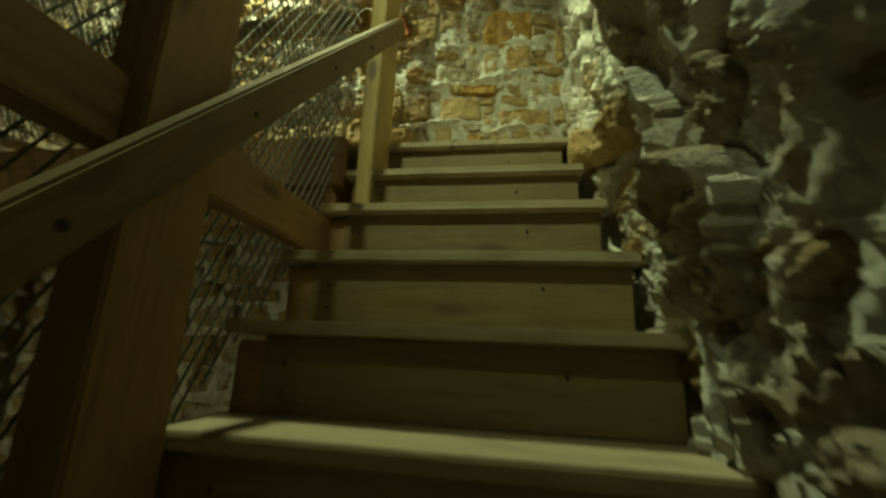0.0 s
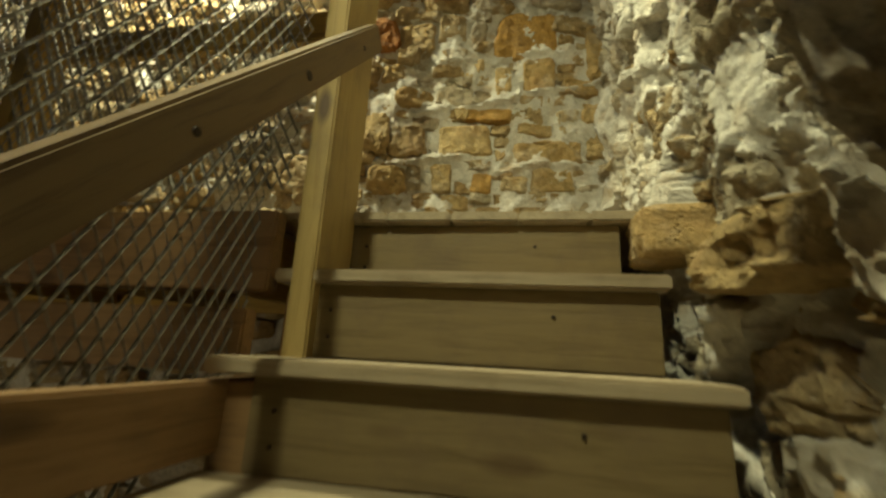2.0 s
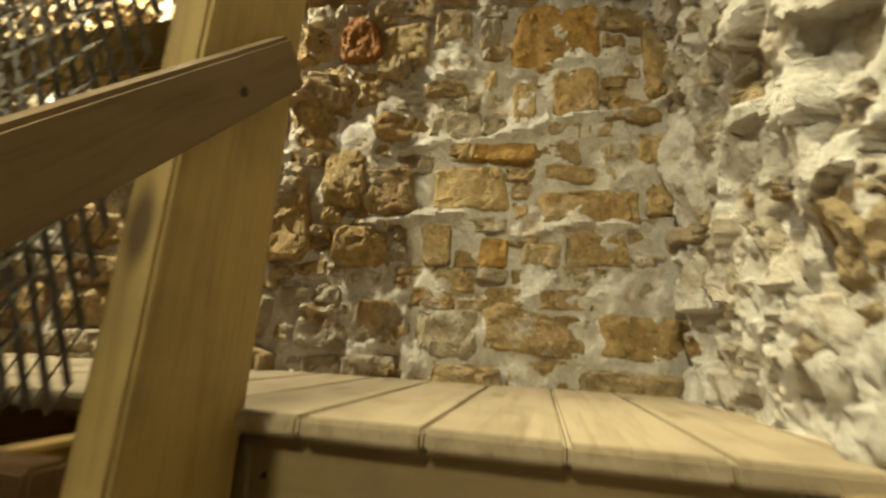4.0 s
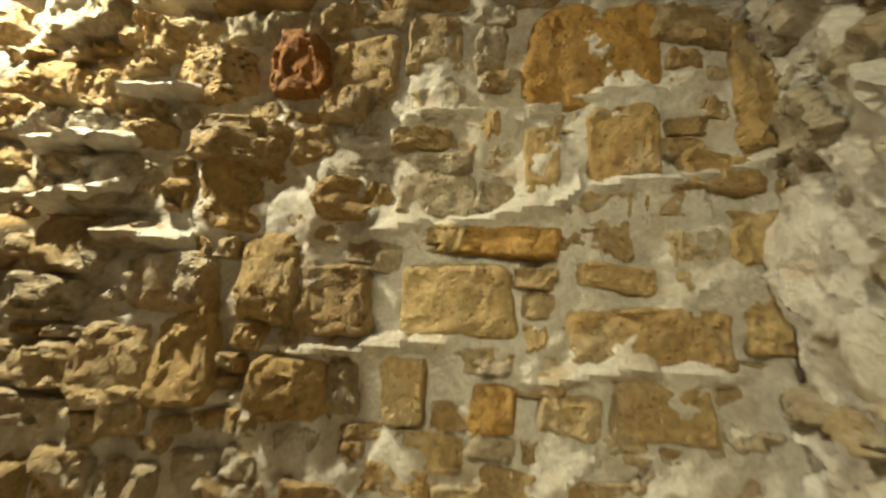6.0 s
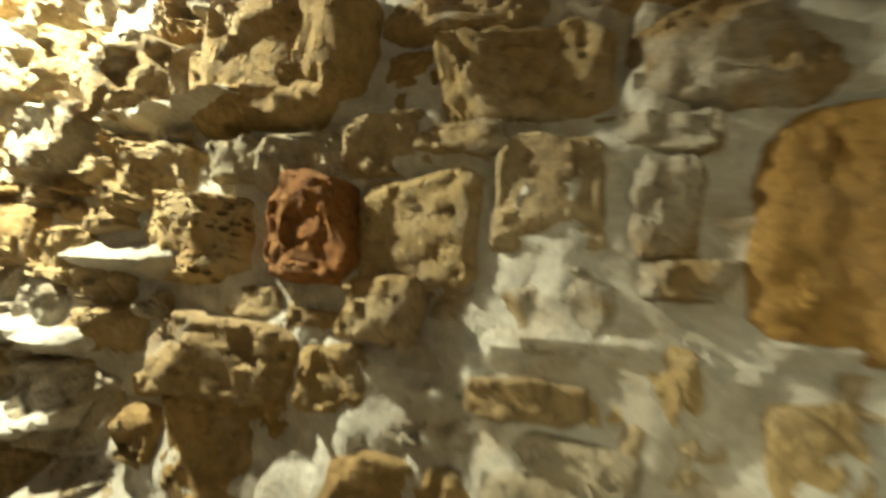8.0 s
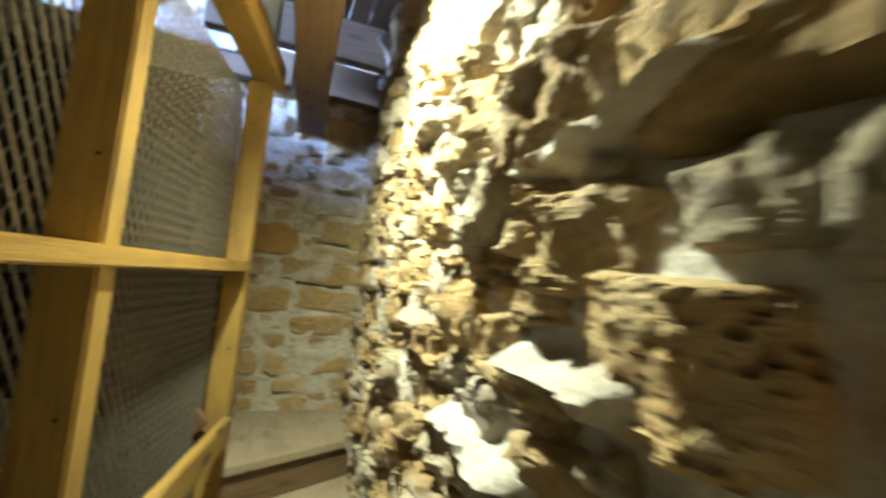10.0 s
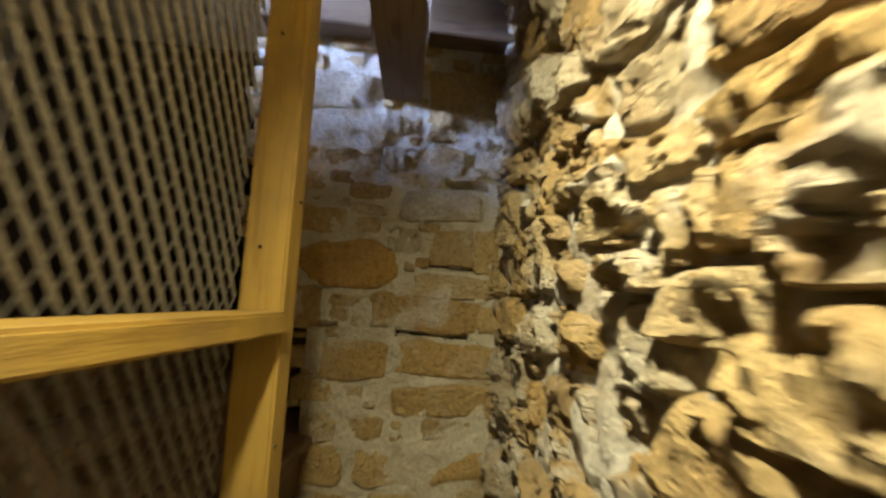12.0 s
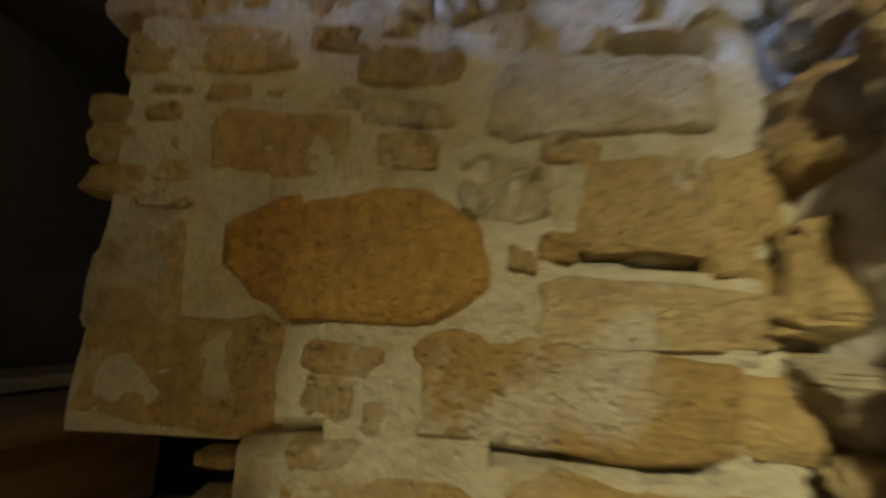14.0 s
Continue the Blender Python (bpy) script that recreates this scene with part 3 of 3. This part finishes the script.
east.fill(-0.4, 2.4, 0.55, 3.9, (0.11, 0.30), (0.09, 0.22), (-0.03, 0.03), lambda u, v: 0.2 < u, paints=("", "g", "g", "g"), rough=0.02, gap=0.0, grid=(32, 26), square=0.4, facets=4, lean=(-0.3, 0.3))
east.fill(-1.9, -0.4, 0.0, 5.3, (0.2, 0.36), (0.12, 0.2), (0.0, 0.05), lambda u, v: False, passes=1, grid=(9, 7))
east.fill(-0.4, 2.4, 3.9, 5.3, (0.2, 0.36), (0.12, 0.2), (0.0, 0.05), lambda u, v: False, passes=1, grid=(9, 7))
east.mortar(spread((-2.0, 0.1, 0.05), (0.1, 2.3, 0.010), (2.3, 2.6, 0.05)), spread((-0.1, 0.8, 0.05), (0.8, 3.2, 0.010), (3.2, 3.6, 0.02), (3.6, TOP, 0.05)), 0.012, 9.0, M_MORTAR, ridge=0.012, lift=0.006, crag=0.052, cells=6.5)
east.finish()

# south wall in four pieces round its window
for k, (a, b, c, d) in enumerate(((-3.4, -2.3, 0, TOP), (-1.3, 0.6, 0, TOP), (-2.3, -1.3, 0, 4.4), (-2.3, -1.3, 5.15, TOP))):
    piece = Wall("wall_south" if k == 0 else "wall_south.%03d" % k, south.place, 4 + k, "rough rubble stone wall round a high window")
    piece.fill(a + 0.15, b - 0.25, c + 0.02, d - 0.12, (0.2, 0.36), (0.12, 0.2), (0.0, 0.04), lambda u, v: False, passes=1, grid=(8, 6))
    piece.mortar(spread((a, b, 0.06)), spread((c, d, 0.06)), 0.01, 5.0, M_MORTAR)
    piece.finish()

# floor, ceiling
bm = bmesh.new()
bmesh.ops.create_grid(bm, x_segments=60, y_segments=60, size=0.5)
for v in bm.verts:
    v.co = Vector((-1.35 + v.co.x * 4.6, 0.4 + v.co.y * 5.2, 0.012 * noise.noise(v.co * 40)))
tagged(part("floor", bm, M_EARTH, None), "packed earth and rubble floor of the tower", "floor", kind="structure")
bm = bmesh.new()
bmesh.ops.create_cube(bm, size=1)
for v in bm.verts:
    v.co = Vector((-1.35 + v.co.x * 4.8, 0.4 + v.co.y * 5.4, TOP + 0.05 + v.co.z * 0.1))
tagged(part("ceiling", bm, M_OLD_AND_SHADED, None), "dark old timber ceiling boards", "ceiling", kind="structure")

# ---- the stairs ----
RISE, RUN, TOPF, LAND = 0.189, 0.1725, 1.500, 2.095
THICK = 0.030
stairs = thing("staircase", "steep wooden staircase with worn treads and board risers", "stairs")


def wall_r(f):
    return 0.457 - 0.177 * f


for k in range(1, 11):
    f, z = TOPF - (11 - k) * RUN, LAND - RISE * (11 - k)
    right = wall_r(f) - 0.005
    mid = f + 0.105
    plank("tread", stairs, T(-0.60, mid, z - THICK / 2), T(right, mid, z - THICK / 2), DIR_F, 0.21, THICK, M_TREAD)
for k in range(1, 12):
    f, z = TOPF - (11 - k) * RUN, LAND - RISE * (11 - k)
    right = wall_r(f) - 0.02
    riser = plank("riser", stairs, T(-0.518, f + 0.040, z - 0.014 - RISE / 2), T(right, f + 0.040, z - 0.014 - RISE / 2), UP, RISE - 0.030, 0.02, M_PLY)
    # stepped stringer block at the open side
    plank("stringer_block", stairs, T(-0.585, f + 0.12, z - 0.04 - RISE * 0.55), T(-0.510, f + 0.12, z - 0.04 - RISE * 0.55), DIR_F, 0.17, RISE * 1.08, M_STRINGER)
    for s in (0.35, 0.65):
        nail(riser, T(-0.47, f + 0.029, z - RISE * s - 0.02), -DIR_F, 0.005)
    nail(riser, T(right - 0.2, f + 0.029, z - RISE * 0.45), -DIR_F, 0.005)

# ---- landing and walkway ----
deck = thing("landing_deck", "plank landing along the north wall", "deck", kind="structure")
r = -2.62
while r < 0.32:
    far = (2.33 - 0.066 * (r * FY + 2 * FX) + r * FX) / FY
    plank("deck_board", deck, T(r + 0.085, TOPF - 0.003 * math.sin(r * 40), LAND - 0.014), T(r + 0.085, far, LAND - 0.014), DIR_R, 0.1685, 0.028, M_TREAD)
    r += 0.17
joists = thing("walkway_joists", "pine joists that carry the walkway", "joist")
plank("rim_joist", joists, T(-2.55, 1.36, 1.95), T(-0.62, 1.36, 1.95), UP, 0.19, 0.045, M_STRINGER)
plank("rim_joist", joists, T(-2.55, 1.30, 1.745), T(-0.62, 1.30, 1.745), UP, 0.13, 0.045, M_STRINGER)
plank("back_joist", joists, T(-2.55, 1.98, 1.95), T(0.2, 1.98, 1.95), UP, 0.19, 0.045, M_PINE)
for r in (-2.2, -1.7, -1.2, -0.75):
    plank("cross_joist", joists, T(r, 1.39, 1.95), T(r, 1.95, 1.95), UP, 0.18, 0.045, M_PINE)

# guard along the walkway: posts, rails and expanded steel mesh
guard = thing("walkway_guard", "pine post-and-rail guard with expanded steel mesh", "guard rail")
GF = 1.40
corner_post = plank("post", guard, T(-2.55, GF, 1.7), T(-2.55, GF, 4.07), DIR_F, 0.09, 0.06, M_PINE)
plank("post", guard, T(-2.607, GF - 0.01, 0.0), T(-2.607, GF - 0.01, 4.9), DIR_F, 0.07, 0.05, M_PINE)
mid_post = plank("post", guard, T(-1.556, GF - 0.006, 1.7), T(-1.556, GF - 0.006, 4.07), DIR_F, 0.102, 0.060, M_PINE)
plank("rail", guard, T(-2.518, GF + 0.012, 3.284), T(-0.565, GF + 0.012, 3.284), UP, 0.042, 0.095, M_PINE)
plank("rail", guard, T(-2.44, GF + 0.066, 2.66), T(-0.62, GF + 0.066, 2.66), UP, 0.10, 0.035, M_PINE)
plank("top_plate", guard, T(-2.60, GF + 0.03, 4.125), T(-0.50, GF + 0.03, 4.125), UP, 0.11, 0.11, M_PINE)
for z in (2.42, 2.95, 3.43, 3.88):
    nail(corner_post, T(-2.518, GF + 0.02 * math.sin(z * 9), z), DIR_R)
    nail(mid_post, T(-1.525, GF + 0.015, z + 0.04), DIR_R)
    nail(corner_post, T(-2.55 + 0.01 * math.sin(z * 7), GF + 0.046, z + 0.1), DIR_F)


def expanded_mesh(name, parent, origin, du, dv, width, height, pitch=0.027, rise=0.050, inside=None, half=0.0021):
    """Expanded steel sheet: crossing strands as thin bars round diamond openings."""
    n = du.cross(dv)
    verts, faces = [], []
    cols, rows = int(width / pitch), int(height / rise)
    thick = 0.0012

    def bar(a, b):
        d = (b - a).normalized()
        s = d.cross(n).normalized() * half + n * half * 0.8
        k = n * thick
        i = len(verts)
        for p in (a, b):
            verts.extend((p - s - k, p + s - k, p + s + k, p - s + k))
        for j in range(4):
            q = (j + 1) % 4
            faces.append((i + j, i + q, i + 4 + q, i + 4 + j))

    for c in range(cols):
        for w in range(rows):
            u, v = c * pitch, w * rise
            left, right = (u, v + rise / 2), (u + pitch, v + rise / 2)
            low, high = (u + pitch / 2, v), (u + pitch / 2, v + rise)
            for a, b in ((left, low), (low, right), (left, high), (high, right)):
                if inside and not inside((a[0] + b[0]) / 2, (a[1] + b[1]) / 2):
                    continue
                bar(origin + du * a[0] + dv * a[1], origin + du * b[0] + dv * b[1])
    return mesh_object(name, verts, faces, M_STEEL, parent, "galvanised expanded steel mesh")


expanded_mesh("mesh_panel", guard, T(-2.52, GF - 0.053, 2.10), DIR_R, UP, 1.92, 1.97, 0.033, 0.060, half=0.0025)

# guard and handrail beside the stairs
stair_guard = thing("stair_guard", "pine handrail, posts and steel mesh beside the stairs", "guard rail")
plank("post", stair_guard, T(-0.53, 1.42, 1.45), T(-0.53, 1.42, 4.07), DIR_F, 0.19, 0.058, M_NEWEL)
plank("post", stair_guard, T(-0.585, 0.56, 0.0), T(-0.585, 0.56, 4.6), DIR_F, 0.16, 0.09, M_STRINGER)
plank("beam", stair_guard, T(-0.595, 0.642, 1.615), T(-0.595, 1.32, 1.615), UP, 0.12, 0.05, M_STRINGER)
plank("beam", stair_guard, T(-0.595, -1.2, 1.615), T(-0.595, 0.478, 1.615), UP, 0.12, 0.05, M_STRINGER)
hand = plank("handrail", stair_guard, T(-0.482, -0.55, 0.437), T(-0.482, 1.46, 2.605), UP, 0.074, 0.04, M_RAIL)
expanded_mesh("mesh_panel", stair_guard, T(-0.645, -0.70, 0.0), DIR_F, UP, 2.02, 4.07, 0.033, 0.060, half=0.0018,
              inside=lambda u, v: v > (u - 0.70 - TOPF + 11 * RUN) / RUN * RISE - 0.15 and (u > 1.0 or v < 3))
for f, r in ((0.35, 0.010), (0.62, 0.007), (0.9, 0.009), (1.13, 0.013), (1.36, 0.009)):
    z = 0.437 + (f + 0.55) / 2.01 * 2.168
    nail(hand, T(-0.4625, f, z - 0.008), DIR_R, r, "knot")

# ---- winding steps and the upper flight ----
upper = thing("upper_staircase", "wooden winding steps that turn up along the west wall", "stairs")


def slab(name, parent, pts, z, thick, material):
    bm = bmesh.new()
    top = [bm.verts.new((x, y, z)) for x, y in pts]
    face = bm.faces.new(top)
    if face.normal.z < 0:
        bmesh.ops.reverse_faces(bm, faces=[face])
    low = bmesh.ops.extrude_face_region(bm, geom=[face])
    bmesh.ops.translate(bm, verts=[v for v in low["geom"] if isinstance(v, bmesh.types.BMVert)], vec=(0, 0, -thick))
    bmesh.ops.recalc_face_normals(bm, faces=bm.faces)
    bmesh.ops.bevel(bm, geom=list(bm.edges), offset=0.004, segments=2, affect="EDGES")
    return part(name, bm, material, parent)


PIV = Vector((-2.24, 1.86))
ENDS = [Vector((-1.98, 2.46)), Vector((-2.55, 2.50)), Vector((-2.99, 1.84))]
slab("tread", upper, [PIV, ENDS[0], (-2.99, 2.49), (-2.99, 1.75)], LAND + RISE, 0.038, M_TREAD)
slab("tread", upper, [PIV, ENDS[1], (-2.99, 2.49), (-2.99, 1.75)], LAND + 2 * RISE, 0.038, M_TREAD)
slab("tread", upper, [PIV, ENDS[2], (-2.99, 1.55), (-2.28, 1.68)], LAND + 3 * RISE, 0.038, M_TREAD)
# winder risers: their shade is put in as dark timber
for k, e in enumerate(ENDS):
    d = (e - PIV).normalized()
    side = Vector((-d.y, d.x)) * 0.035
    a, b = PIV + side + d * 0.02, e + side
    z = LAND + RISE * (k + 1) - 0.038 - (RISE - 0.04) / 2
    plank("riser", upper, (a.x, a.y, z), (b.x, b.y, z), UP, RISE - 0.04, 0.02, M_OLD_AND_SHADED)
# upper treads, risers and stringer are coloured dark for the shade on them
for k in range(3):
    f, z = 1.27 - k * RUN, LAND + RISE * (4 + k)
    end = (-3.25 - f * FX) / FY
    plank("tread", upper, T(end, f - 0.105, z - 0.019), T(-2.47, f - 0.105, z - 0.019), DIR_F, 0.21, 0.038, M_OLD_AND_SHADED)
    plank("riser", upper, T(end, f - 0.045, z - RISE / 2 - 0.019), T(-2.50, f - 0.045, z - RISE / 2 - 0.019), UP, RISE - 0.04, 0.02, M_OLD_AND_SHADED)
plank("stringer", upper, T(-2.46, 1.32, 2.60), T(-2.46, 0.80, 3.12), UP, 0.22, 0.045, M_OLD_AND_SHADED)
# only the edge board keeps the tread colour; the others are darkened as shaded
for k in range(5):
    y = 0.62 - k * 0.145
    plank("platform_board", upper, (-4.4, y + 0.02, 3.135), (-2.36, y - 0.33, 3.135), (0, 1, 0), 0.14, 0.030, M_TREAD if k == 0 else M_OLD_AND_SHADED)

# ---- timbers overhead ----
beam = thing("ceiling_beam", "heavy dark beam let into the west wall", "beam")
plank("beam", beam, (-3.10, 2.06, 4.23), (-1.45, 2.00, 4.23), UP, 0.24, 0.15, M_OLD_AND_SHADED)
plate = thing("wall_plate", "dark old timber plate along the west wall", "beam")
plank("plate", plate, (-2.92, 1.52, 4.44), (-2.92, 1.92, 4.44), UP, 0.20, 0.10, M_OLD_AND_SHADED)
plank("plate", plate, (-2.92, 2.14, 4.44), (-2.92, 2.50, 4.44), UP, 0.20, 0.10, M_OLD_AND_SHADED)
over = thing("upper_deck", "dark boards and joists of the floor above", "deck", kind="structure")
for k in range(9):
    y = 1.60 + k * 0.105
    plank("board", over, (-3.05, y, 4.72), (0.6, y + 0.02, 4.72), (0, 1, 0), 0.10, 0.03, M_OLD_AND_SHADED)
plank("joist", over, (-2.62, 1.5, 4.55), (-2.62, 2.5, 4.55), UP, 0.22, 0.08, M_OLD_AND_SHADED)
plank("joist", over, (-1.9, 1.5, 4.55), (-1.9, 2.5, 4.55), UP, 0.22, 0.08, M_OLD_AND_SHADED)
# board added in place of a strip of upper wall that daylight brightens
pale = thing("daylit_strip_board", "pale board that stands in for a daylit strip of the upper wall", "board")
plank("board", pale, (-2.86, 0.2, 4.52), (-2.86, 1.62, 4.52), UP, 0.14, 0.04, M_GREY)
